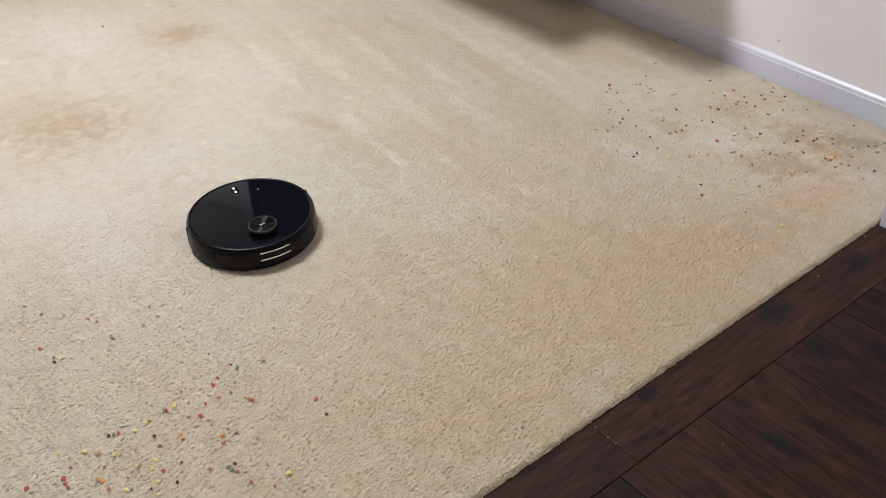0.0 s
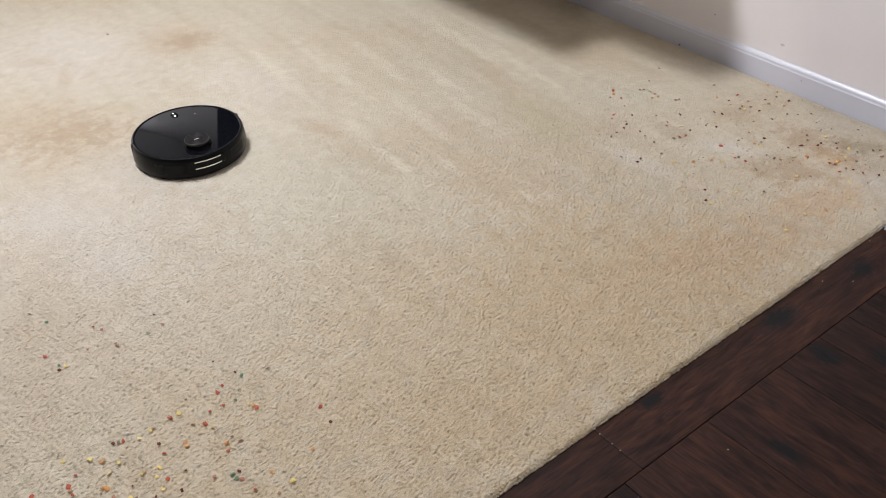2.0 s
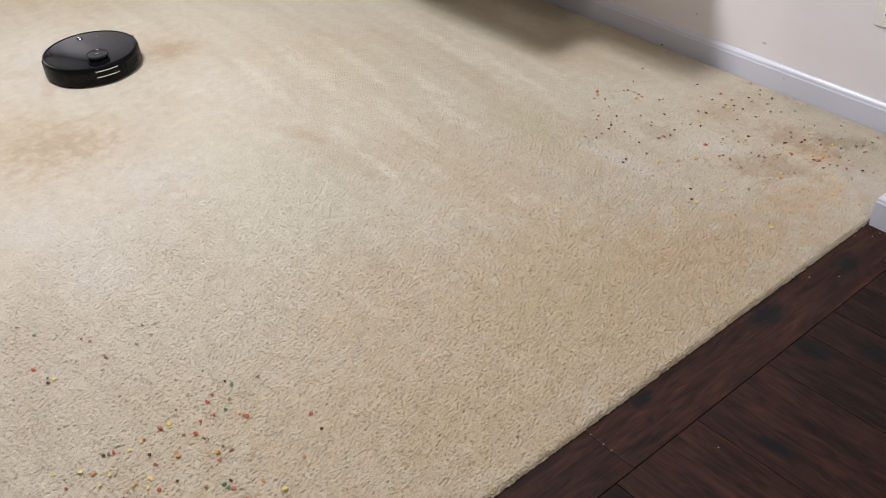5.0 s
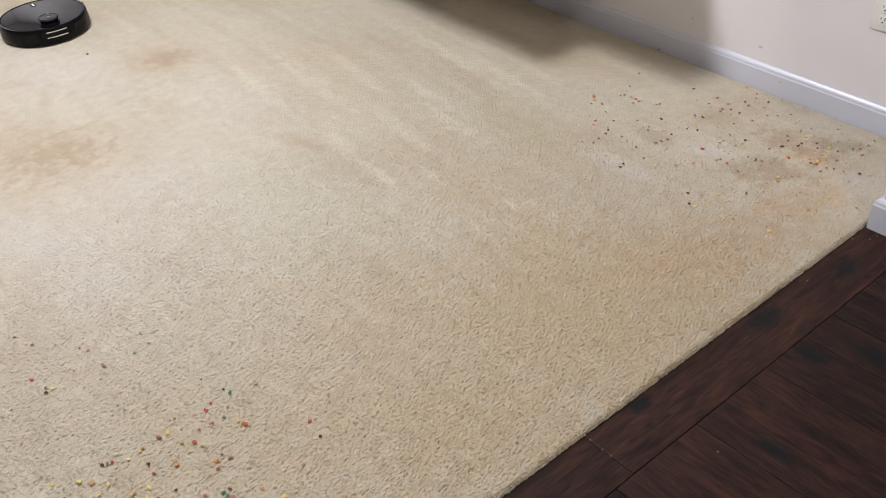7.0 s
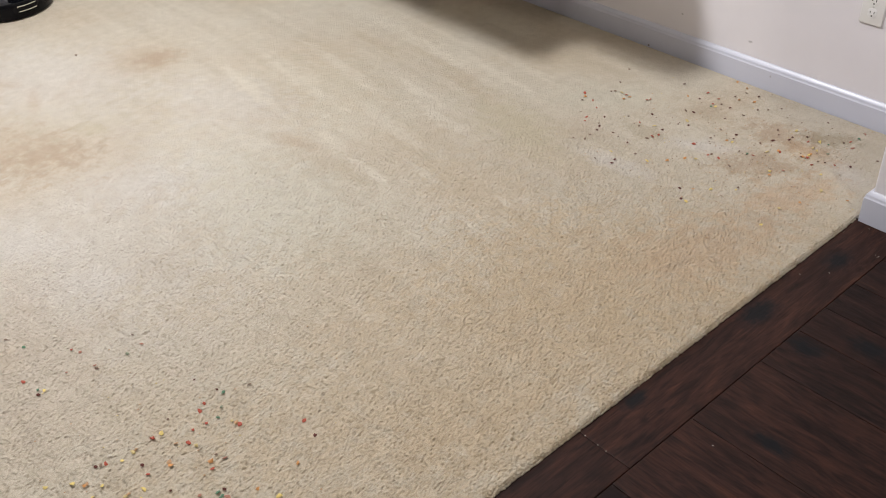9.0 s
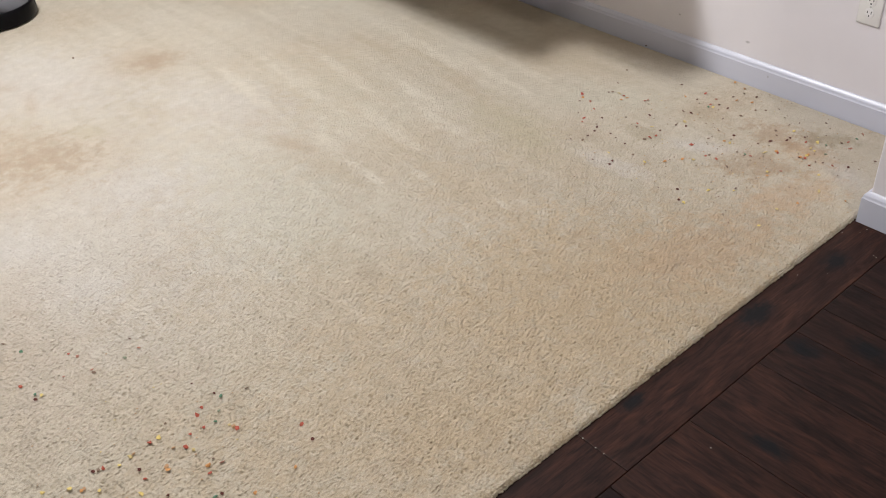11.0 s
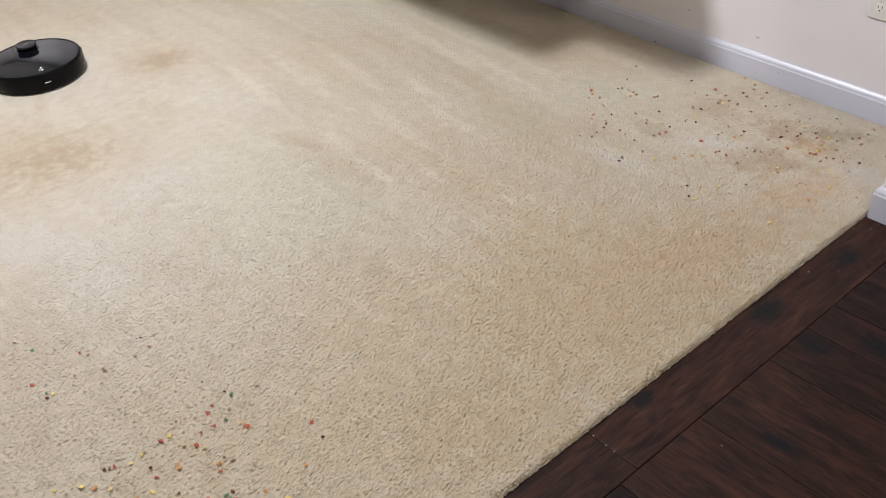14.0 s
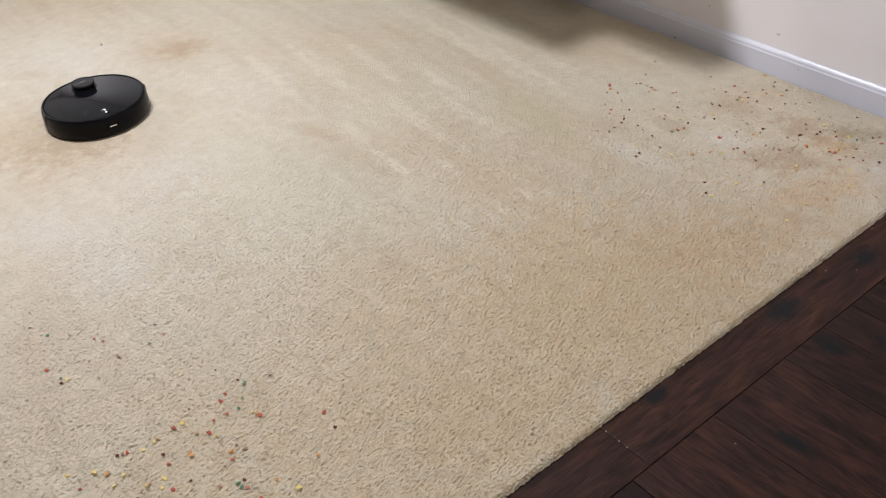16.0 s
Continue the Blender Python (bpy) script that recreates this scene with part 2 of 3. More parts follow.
def wood_material():
    k = Mat("dark_hickory", (0.05, 0.02, 0.012), 0.5, 0, 0.14)
    oi = k.t.nodes.new("ShaderNodeObjectInfo")
    tc = k.t.nodes.new("ShaderNodeTexCoord")
    shift = k.node("ShaderNodeVectorMath")
    k.t.links.new(tc.outputs["Object"], shift.inputs[0])
    rnd = k.node("ShaderNodeCombineXYZ", X=k.math("MULTIPLY", oi.outputs["Random"], 37.0),
                 Y=k.math("MULTIPLY", oi.outputs["Random"], 91.0), Z=0.0)
    k.t.links.new(rnd.outputs[0], shift.inputs[1])
    mp = k.t.nodes.new("ShaderNodeMapping")
    mp.inputs["Scale"].default_value = (2.1, 10, 10)
    k.t.links.new(shift.outputs[0], mp.inputs[0])
    grain = k.noise(2.6, 7, 0.7, mp.outputs[0], 1.4)
    mp2 = k.t.nodes.new("ShaderNodeMapping")
    mp2.inputs["Scale"].default_value = (9, 120, 90)
    k.t.links.new(shift.outputs[0], mp2.inputs[0])
    pores = k.noise(2.0, 4, 0.65, mp2.outputs[0], 0.3)
    mp3 = k.t.nodes.new("ShaderNodeMapping")
    mp3.inputs["Scale"].default_value = (3.2, 34, 34)
    k.t.links.new(shift.outputs[0], mp3.inputs[0])
    fibre = k.noise(2.0, 5, 0.7, mp3.outputs[0], 0.8)
    col = k.ramp(grain, (0.28, (0.007, 0.0042, 0.0042)), (0.48, (0.021, 0.0108, 0.0090)), (0.62, (0.036, 0.0170, 0.0125)), (0.80, (0.066, 0.0310, 0.0200)))
    col = k.mix(1.0, col, k.ramp(fibre, (0.34, (0.58, 0.58, 0.62)), (0.52, (1.0, 1.0, 1.0)), (0.72, (1.5, 1.42, 1.36))), "MULTIPLY")
    tone = k.ramp(oi.outputs["Random"], (0.0, (0.62, 0.60, 0.62)), (1.0, (1.50, 1.24, 1.08)))
    col = k.mix(1.0, col, tone, "MULTIPLY")
    col = k.mix(k.ramp(pores, (0.50, (0, 0, 0)), (0.66, (0.6, 0.6, 0.6))), col, (0.005, 0.003, 0.003))
    geo = k.t.nodes.new("ShaderNodeNewGeometry")
    for x, y, rx, ry in KNOTS:
        c = k.t.nodes.new("ShaderNodeMapping")
        c.vector_type = "TEXTURE"
        c.inputs["Location"].default_value, c.inputs["Scale"].default_value = (x, y, FLOOR_Z), (rx, ry, 1)
        k.t.links.new(geo.outputs["Position"], c.inputs[0])
        ln = k.t.nodes.new("ShaderNodeVectorMath")
        ln.operation = "LENGTH"
        k.t.links.new(c.outputs[0], ln.inputs[0])
        d = k.math("ADD", ln.outputs["Value"], k.math("MULTIPLY", k.math("SUBTRACT", k.noise(60, 5, 0.7, geo.outputs["Position"]), 0.5), 1.5))
        col = k.mix(k.ramp(d, (0.35, (0.95, 0.95, 0.95)), (1.15, (0, 0, 0))), col, (0.005, 0.0056, 0.007))
    k.put(col, "Base Color")
    k.put(k.ramp(grain, (0.3, (0.55, 0.55, 0.55)), (0.7, (0.40, 0.40, 0.40))), "Roughness")
    h = k.math("ADD", k.noise(1.1, 3, 0.5, mp.outputs[0]), k.math("MULTIPLY", k.math("ADD", pores, fibre), -0.35))
    k.bump(h, 0.5, 0.003)
    return k.m


def paint_material(name, color, rough, bump, marks=()):
    k = Mat(name, color, rough, 0, 0.4)
    n = k.noise(2.3, 4, 0.6)
    k.put(k.ramp(n, (0.3, tuple(c * 0.955 for c in color)), (0.7, tuple(min(1, c * 1.02) for c in color))), "Base Color")
    k.bump(k.noise(240, 3, 0.6), bump, 0.0008)
    for place, size in marks:
        c = k.t.nodes.new("ShaderNodeMapping")
        c.vector_type = "TEXTURE"
        c.inputs["Location"].default_value, c.inputs["Scale"].default_value = place, size
        k.t.links.new(k.coords(), c.inputs[0])
        ln = k.t.nodes.new("ShaderNodeVectorMath")
        ln.operation = "LENGTH"
        k.t.links.new(c.outputs[0], ln.inputs[0])
        d = k.math("ADD", ln.outputs["Value"], k.math("MULTIPLY", k.math("SUBTRACT", k.noise(170, 4, 0.7), 0.5), 1.4))
        old = k.b.inputs["Base Color"].links[0].from_socket
        k.put(k.mix(k.ramp(d, (0.3, (0.5, 0.5, 0.5)), (1.0, (0, 0, 0))), old, (0.22, 0.2, 0.2)), "Base Color")
    return k.m


CARPET, WOOD = carpet_material(), wood_material()
WALL = paint_material("pale_lilac_wall_paint", (0.82, 0.79, 0.82), 0.6, 0.25, (((WALL_X, 0.727, 0.142), (0.05, 0.011, 0.006)), ((WALL_X, 1.02, 0.16), (0.05, 0.006, 0.004))))
TRIM = paint_material("white_trim_gloss", (0.62, 0.635, 0.73), 0.28, 0.06, (((WALL_X, 0.80, 0.093), (0.05, 0.006, 0.003)), ((WALL_X, 0.62, 0.05), (0.05, 0.004, 0.006))))
CEIL = paint_material("white_ceiling_paint", (0.74, 0.74, 0.74), 0.85, 0.3)
SUBFLOOR = Mat("dark_subfloor", (0.01, 0.006, 0.004), 0.9).m
PLATE = Mat("white_plastic_plate", (0.80, 0.79, 0.77), 0.35).m
RECEPT = Mat("white_plastic_receptacle", (0.84, 0.83, 0.82), 0.3).m
SLOT = Mat("dark_slot", (0.02, 0.02, 0.022), 0.6).m
SCREW = Mat("painted_screw", (0.6, 0.59, 0.57), 0.4, 0.4).m


def shell_material():
    k = Mat("black_abs", (0.004, 0.004, 0.005), 0.30, 0, 0.13)
    n = k.noise(900, 2)
    k.bump(n, 0.06, 0.0003)
    dust = k.noise(45, 5, 0.7)
    k.put(k.ramp(dust, (0.55, (0.0025, 0.0025, 0.0035)), (0.85, (0.008, 0.0078, 0.008))), "Base Color")
    k.put(k.ramp(dust, (0.4, (0.28, 0.28, 0.28)), (0.8, (0.46, 0.46, 0.46))), "Roughness")
    return k.m


SHELL = shell_material()
GLASS_TOP = Mat("black_tempered_glass", (0.004, 0.0045, 0.0065), 0.045, 0, 0.48)
GLASS_TOP.b.inputs["Specular Tint"].default_value = (0.82, 0.92, 1.0, 1)
GLASS_TOP = GLASS_TOP.m
GLOSS = Mat("gloss_black_plastic", (0.005, 0.005, 0.006), 0.14, 0, 0.14).m
RUBBER = Mat("matt_black_rubber", (0.012, 0.012, 0.012), 0.8).m
CHROME = Mat("bright_chrome_strip", (0.86, 0.85, 0.84), 0.16, 1.0).m
SPUN = Mat("spun_dark_metal", (0.055, 0.056, 0.062), 0.24, 1.0)
SPUN.b.inputs["Anisotropic"].default_value = 0.9
SPUN.b.inputs["Anisotropic Rotation"].default_value = 0.25
tan = SPUN.t.nodes.new("ShaderNodeTangent")
tan.direction_type, tan.axis = "RADIAL", "Z"
SPUN.put(tan.outputs[0], "Tangent")
SPUN = SPUN.m


def glow(name, color, power):
    k = Mat(name, color, 0.4)
    k.b.inputs["Emission Color"].default_value = (*color, 1)
    k.b.inputs["Emission Strength"].default_value = power
    return k.m


LED = glow("white_led", (0.85, 0.92, 1.0), 2.2)
PRINT = Mat("pale_print", (0.25, 0.25, 0.27), 0.5).m
DOT = glow("small_led", (0.8, 0.85, 1.0), 0.5)
LAMPGLASS = glow("frosted_lamp_glass", (1.0, 0.95, 0.88), 2.5)


def crumb_material(name, color):
    k = Mat(name, color, 0.6, 0, 0.35)
    n = k.noise(420, 3)
    k.put(k.ramp(n, (0.3, tuple(c * 0.6 for c in color)), (0.7, color)), "Base Color")
    k.bump(n, 0.5, 0.001)
    return k.m


# ---- mesh helpers ----
def box_bm(x0, y0, z0, x1, y1, z1, bevel=0.0, seg=1):
    bm = bmesh.new()
    bmesh.ops.create_cube(bm, size=1)
    for v in bm.verts:
        v.co = Vector(((x0 + x1) / 2 + v.co.x * (x1 - x0), (y0 + y1) / 2 + v.co.y * (y1 - y0), (z0 + z1) / 2 + v.co.z * (z1 - z0)))
    if bevel:
        bmesh.ops.bevel(bm, geom=bm.edges[:], offset=bevel, segments=seg, affect="EDGES", profile=0.5)
    return bm


def link(name, bm, material, smooth=False, sharp=35):
    me = bpy.data.meshes.new(name)
    bmesh.ops.recalc_face_normals(bm, faces=bm.faces[:])
    if smooth:
        for f in bm.faces:
            f.smooth = True
        for e in bm.edges:
            if len(e.link_faces) == 2 and e.calc_face_angle(0) > radians(sharp):
                e.smooth = False
    bm.to_mesh(me)
    bm.free()
    me.materials.append(material)
    return new(name, me)


def part(name, bm, material, parent, label="", smooth=False, sharp=35):
    ob = link(name, bm, material, smooth, sharp)
    ob.parent = parent
    return tagged(ob, label) if label else ob


def structure(name, bm, material, label, category, smooth=False):
    return tagged(link(name, bm, material, smooth), label, category, kind="structure")


def lathe(profile, segs=64, a0=0.0, a1=360.0, cap=False):
    """A turned form from (radius, height) pairs; a part turn where a1 - a0 is under 360."""
    bm = bmesh.new()
    full = abs(a1 - a0) >= 360
    n = segs if full else segs + 1
    rings = []
    for r, z in profile:
        if r < 1e-6:
            rings.append([bm.verts.new((0, 0, z))])
        else:
            rings.append([bm.verts.new((r * math.cos(radians(a0 + (a1 - a0) * i / segs)),
                                        r * math.sin(radians(a0 + (a1 - a0) * i / segs)), z)) for i in range(n)])
    for a, b in zip(rings, rings[1:]):
        for i in range(segs):
            j = (i + 1) % n
            q = [a[i % len(a)], a[j % len(a)], b[j % len(b)], b[i % len(b)]]
            q = list(dict.fromkeys(q))
            if len(q) > 2:
                bm.faces.new(q)
    if cap and not full:
        bm.faces.new([r[0] for r in rings])
        bm.faces.new([r[-1] for r in reversed(rings)])
    return bm


def sweep(profile, points):
    """A moulding: (out, up) profile carried along floor points; out is to the right of the way."""
    bm = bmesh.new()
    pts = [Vector((*p, 0)) for p in points]
    rows = []
    for i, p in enumerate(pts):
        d0 = (p - pts[i - 1]).normalized() if i else (pts[1] - p).normalized()
        d1 = (pts[i + 1] - p).normalized() if i + 1 < len(pts) else d0
        n0, n1 = Vector((d0.y, -d0.x, 0)), Vector((d1.y, -d1.x, 0))
        m = (n0 + n1).normalized()
        m /= max(0.2, m.dot(n0))
        rows.append([bm.verts.new(p + m * o + Vector((0, 0, u))) for o, u in profile])
    for a, b in zip(rows, rows[1:]):
        for i in range(len(profile)):
            j = (i + 1) % len(profile)
            bm.faces.new((a[i], a[j], b[j], b[i]))
    bm.faces.new(rows[0])
    bm.faces.new(rows[-1][::-1])
    return bm


# ---- the room ----
def room():
    t = 0.12
    structure("wall_east", box_bm(WALL_X, -0.002, -0.05, WALL_X + t, NORTH_Y, CEIL_Z), WALL, "pale grey-white painted wall of the carpeted room", "wall")
    structure("wall_north", box_bm(WEST_X - t, NORTH_Y, -0.05, WALL_X + t, NORTH_Y + t, CEIL_Z), WALL, "pale grey-white painted far wall of the carpeted room", "wall")
    structure("wall_west", box_bm(WEST_X - t, SOUTH_Y - t, -0.05, WEST_X, NORTH_Y, CEIL_Z), WALL, "pale grey-white painted side wall", "wall")
    structure("wall_south", box_bm(WEST_X, SOUTH_Y - t, -0.05, JAMB_X + t, SOUTH_Y, CEIL_Z), WALL, "pale grey-white painted wall behind the wooden floor", "wall")
    bm = box_bm(JAMB_X + 0.014, SOUTH_Y, -0.05, WALL_X + t, -0.016, CEIL_Z, 0.006, 2)
    structure("wall_jamb", bm, WALL, "pale grey-white painted wall end beside the wooden floor", "wall")
    structure("ceiling", box_bm(WEST_X - t, SOUTH_Y - t, CEIL_Z, WALL_X + t, NORTH_Y + t, CEIL_Z + 0.1), CEIL, "plain white ceiling", "ceiling")
    structure("ground_slab", box_bm(WEST_X - t, SOUTH_Y - t, -0.06, WALL_X + t, NORTH_Y + t, -0.022), SUBFLOOR, "dark slab under the floors", "floor")
    H = 0.089
    prof = [(0.0, -0.02), (0.0, H), (0.0025, H), (0.0040, H - 0.0012), (0.0120, H - 0.0096), (0.0128, H - 0.0115), (0.0128, H - 0.0175),
            (0.0140, H - 0.0195), (0.0155, H - 0.0215), (0.0155, -0.02)]
    ob = structure("baseboard_east", sweep(prof, [(WALL_X, 0.0), (WALL_X, NORTH_Y)][::-1]), TRIM, "white glossy moulded baseboard along the wall", "baseboard", True)
    ob = structure("baseboard_jamb", sweep(prof, [(WALL_X - 0.016, -0.016), (JAMB_X + 0.014, -0.016), (JAMB_X + 0.014, SOUTH_Y)]), TRIM,
                   "white glossy moulded baseboard wrapping the wall end", "baseboard", True)
    return ob


room()


# ---- carpet ----
def pile(xs, ys, seed):
    """Heights of worn cut pile: a soft uneven top with scattered pits where the tufts part."""
    rng = np.random.default_rng(seed)
    X, Y = np.meshgrid(xs, ys)
    Z = 0.0011 * wander(X, Y, 9.0, 3) + 0.0007 * wander(X, Y, 130.0, 8) + 0.00035 * (rng.random(X.shape) - 0.5)
    count = int((xs[-1] - xs[0]) * (ys[-1] - ys[0]) / 0.0066 ** 2)
    px = rng.uniform(xs[0], xs[-1], count)
    py = rng.uniform(ys[0], ys[-1], count)
    turn = rng.normal(radians(10), 0.38, count)
    long = rng.uniform(0.0024, 0.0048, count)
    wide = rng.uniform(0.0017, 0.0025, count)
    worn = (0.15 + 0.85 * np.clip((2.3 - py) / 1.5, 0, 1)) * (0.35 + 0.65 * np.clip((2.0 - px) / 0.7, 0, 1))
    deep = (0.0005 + 0.0030 * rng.random(count) ** 1.4) * worn
    iy, ix = np.searchsorted(ys, py), np.searchsorted(xs, px)
    for dy in range(-2, 3):
        for dx in range(-3, 4):
            r, c = iy + dy, ix + dx
            ok = (r >= 0) & (r < len(ys)) & (c >= 0) & (c < len(xs))
            ex, ey = xs[c[ok]] - px[ok], ys[r[ok]] - py[ok]
            u = ex * np.cos(turn[ok]) + ey * np.sin(turn[ok])
            v = ey * np.cos(turn[ok]) - ex * np.sin(turn[ok])
            np.add.at(Z, (r[ok], c[ok]), -deep[ok] * np.exp(-(u / long[ok]) ** 2 - (v / wide[ok]) ** 2))
    return X, Y, np.maximum(Z, -0.0085)


def wander(X, Y, scale, seed):
    rng = np.random.default_rng(seed)
    out = np.zeros(X.shape)
    for _ in range(7):
        a, p, s = rng.random() * 6.283, rng.random() * 6.283, scale * (0.6 + rng.random())
        out += np.sin((X * np.cos(a) + Y * np.sin(a)) * s + p)
    return out / 7


def carpet():
    xs = np.arange(-0.43, 2.309, 0.0024)
    steps = np.concatenate([np.full(14, 0.0014), np.linspace(0.0021, 0.0028, 620), np.linspace(0.0028, 0.0066, 540)])
    ys = 0.0065 + np.concatenate([[0], np.cumsum(steps)])
    X, Y, Z = pile(xs, ys, 1)
    # the edge rolls down to the boards with a fuzzy, slightly wavy line
    roll = np.clip(1 - (ys - ys[0]) / 0.018, 0, 1)[:, None]
    Z = Z - 0.0135 * roll ** 2.2
    # tucked down along the baseboard
    Z = Z - 0.009 * np.clip(1 - (2.304 - X) / 0.011, 0, 1) ** 1.5
    fuzz = 0.0032 * wander(X, Y * 0, 60.0, 5) + 0.0024 * wander(X, Y * 0, 420.0, 6) + 0.0022 * (np.random.default_rng(4).random(len(xs))[None, :] - 0.5)
    Y = Y + fuzz * roll - 0.004 * np.sin(roll * 3.1416)
    n, m = Z.shape
    co = np.stack([X, Y, Z], -1).reshape(-1, 3)
    idx = np.arange(n * m).reshape(n, m)
    quads = np.stack([idx[:-1, :-1], idx[:-1, 1:], idx[1:, 1:], idx[1:, :-1]], -1).reshape(-1, 4)
    me = bpy.data.meshes.new("carpet")
    me.vertices.add(len(co))
    me.vertices.foreach_set("co", co.ravel())
    me.loops.add(quads.size)
    me.loops.foreach_set("vertex_index", quads.ravel())
    me.polygons.add(len(quads))
    me.polygons.foreach_set("loop_start", np.arange(0, quads.size, 4))
    me.polygons.foreach_set("use_smooth", np.ones(len(quads), bool))
    me.update()
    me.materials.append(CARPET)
    tagged(new("carpet", me), "worn beige cut-pile carpet with brown stains and rolled edge", "carpet", kind="structure")
    # nubs of yarn along the rolled edge
    rng = random.Random(2)
    ball = bmesh.new()
    bmesh.ops.create_icosphere(ball, subdivisions=1, radius=1)
    bv = np.array([v.co for v in ball.verts])
    bf = np.array([[v.index for v in f.verts] for f in ball.faces])
    ball.free()
    vs, fs, x = [], [], -0.42
    while x < JAMB_X - 0.004:
        for lift in (0, 1, 2):
            r = rng.uniform(0.0020, 0.0034)
            place = np.array([x + rng.uniform(-0.002, 0.002), 0.0065 + 0.0045 * lift + rng.uniform(-0.0022, 0.0022), (-0.0092, -0.0055, -0.0026)[lift] + rng.uniform(-0.001, 0.001)])
            fs.append(bf + len(vs) * len(bv))
            vs.append(bv * np.array([r * rng.uniform(0.9, 1.4), r, r]) + place)
        x += 0.0042
    nub = bpy.data.meshes.new("edge_nubs")
    nub.from_pydata(np.concatenate(vs).tolist(), [], np.concatenate(fs).tolist())
    nub.polygons.foreach_set("use_smooth", np.ones(len(nub.polygons), bool))
    nub.materials.append(CARPET)
    edge = new("edge_nubs", nub)
    edge.parent = bpy.data.objects["carpet"]
    tagged(edge, "nubby beige yarn along the carpet edge", kind="stuff")
    far = float(ys[-1]) - 0.003
    bm = bmesh.new()
    for x0, y0, x1, y1 in ((WEST_X, 0.0, -0.428, NORTH_Y), (-0.428, far, WALL_X, NORTH_Y)):
        bm.faces.new([bm.verts.new((x, y, -0.002)) for x, y in ((x0, y0), (x1, y0), (x1, y1), (x0, y1))])
    tagged(link("carpet_rest", bm, CARPET), "worn beige cut-pile carpet reaching the far walls", "carpet", kind="structure")


carpet()


# ---- robot vacuum ----
def robot():
    base = new("robot_vacuum")
    tagged(base, "round glossy black robot vacuum with raised turret on the carpet", "robot vacuum")
    R = 0.1805
    side = [(0.150, 0.004), (0.171, 0.0045), (0.1795, 0.009), (R + 0.0020, 0.020), (R + 0.0010, 0.045), (R - 0.0006, 0.062), (R - 0.0018, 0.0705), (R - 0.0048, 0.0755),
            (R - 0.0085, 0.0766), (R - 0.0110, 0.0755), (R - 0.0112, 0.062)]
    # front bumper and rear shell meet in narrow seams at the flanks
    part("bumper", lathe(side, 72, -82, 82, True), SHELL, base, "black moulded front bumper", True)
    part("rear_shell", lathe(side, 84, 83.2, 276.8, True), SHELL, base, "black moulded rear shell", True)
    part("seam_band", lathe([(R - 0.004, 0.014), (R - 0.004, 0.067), (R - 0.012, 0.070)], 96), RUBBER, base, "", True)
    part("chassis", lathe([(0, 0.012), (0.150, 0.012), (0.160, 0.020), (0.160, 0.060), (0, 0.060)], 72), RUBBER, base, "", True)
    part("top_plate", lathe([(0, 0.0752), (0.1645, 0.0752), (0.1670, 0.0748), (0.1680, 0.0735), (0.1680, 0.066), (0, 0.066)], 96), GLASS_TOP, base, "mirror-black glass top plate", True)
    # laser turret behind the middle
    tur = part("turret", lathe([(0.0435, 0.0753), (0.0435, 0.0768), (0.041, 0.0775), (0.0365, 0.0775), (0.0360, 0.080), (0.0360, 0.0875), (0.0385, 0.089), (0.0400, 0.0905)], 64), GLOSS, base, "raised black laser turret", True)
    tur.location = (-0.1, 0, 0)
    part("turret_cap", lathe([(0.0365, 0.0968), (0.0358, 0.0962), (0.0, 0.0962)], 64), SPUN, tur, "spun dark metal cap with a radial sheen", True)
    part("turret_cap_edge", lathe([(0.0400, 0.0905), (0.0404, 0.0935), (0.0400, 0.0958), (0.0386, 0.0972), (0.0365, 0.0972), (0.0362, 0.0955)], 64), RUBBER, tur, "", True)
    part("logo_bar", box_bm(-0.0022, -0.008, 0.0963, 0.0022, 0.008, 0.0967, 0.0002), PRINT, tur, "small pale printed bar")
    for a in (-35, 35, 145, 215):
        p = part("turret_post", box_bm(0.034, -0.004, 0.078, 0.0372, 0.004, 0.09, 0.0008), GLOSS, tur)
        p.rotation_euler = (0, 0, radians(a))
    # two lit keys near the front edge, sunk in a pill of gloss plastic
    pill = lathe([(0.0, 0.0756), (0.0105, 0.0756), (0.0115, 0.0750), (0.0115, 0.074)], 32)
    for v in pill.verts:
        v.co.x += 0.129 + (0.009 if v.co.x > 0 else -0.009)
    part("button_panel", pill, GLOSS, base, "pill-shaped gloss panel round the keys", True)
    for x in (0.1395, 0.1190):
        key = part("button", lathe([(0.0, 0.0764), (0.0066, 0.0764), (0.0074, 0.0759), (0.0074, 0.0750)], 24), GLOSS, base, "round black key with a lit symbol", True)
        key.location = (x, 0, 0)
        part("button_light", lathe([(0.0, 0.0768), (0.0028, 0.0768), (0.0032, 0.0763)], 16), LED, key, "white lit symbol", True)
    dot = part("indicator", lathe([(0.0, 0.0757), (0.0012, 0.0757), (0.0014, 0.0752)], 10), DOT, base, "tiny status light")
    dot.location = (0.100, -0.061, 0)
    # chrome strips and vents round the tail
    def arc_strip(name, r, z0, z1, a0, a1, mat, label="", depth=0.0022):
        return part(name, lathe([(r - depth, z0), (r, z0), (r + 0.0003, (z0 + z1) / 2), (r, z1), (r - depth, z1)], 18, a0, a1, True), mat, base, label, True)
    for z in (0.0390, 0.0615):
        arc_strip("chrome_strip", R + 0.0034, z - 0.0017, z + 0.0017, 167, 194, CHROME, "slim bright chrome strip")
    arc_strip("tail_panel", R + 0.0022, 0.034, 0.064, 161, 199, GLOSS, "gloss black tail panel")
    arc_strip("side_panel", R + 0.0019, 0.026, 0.058, 126, 156, GLOSS, "smooth gloss black side panel")
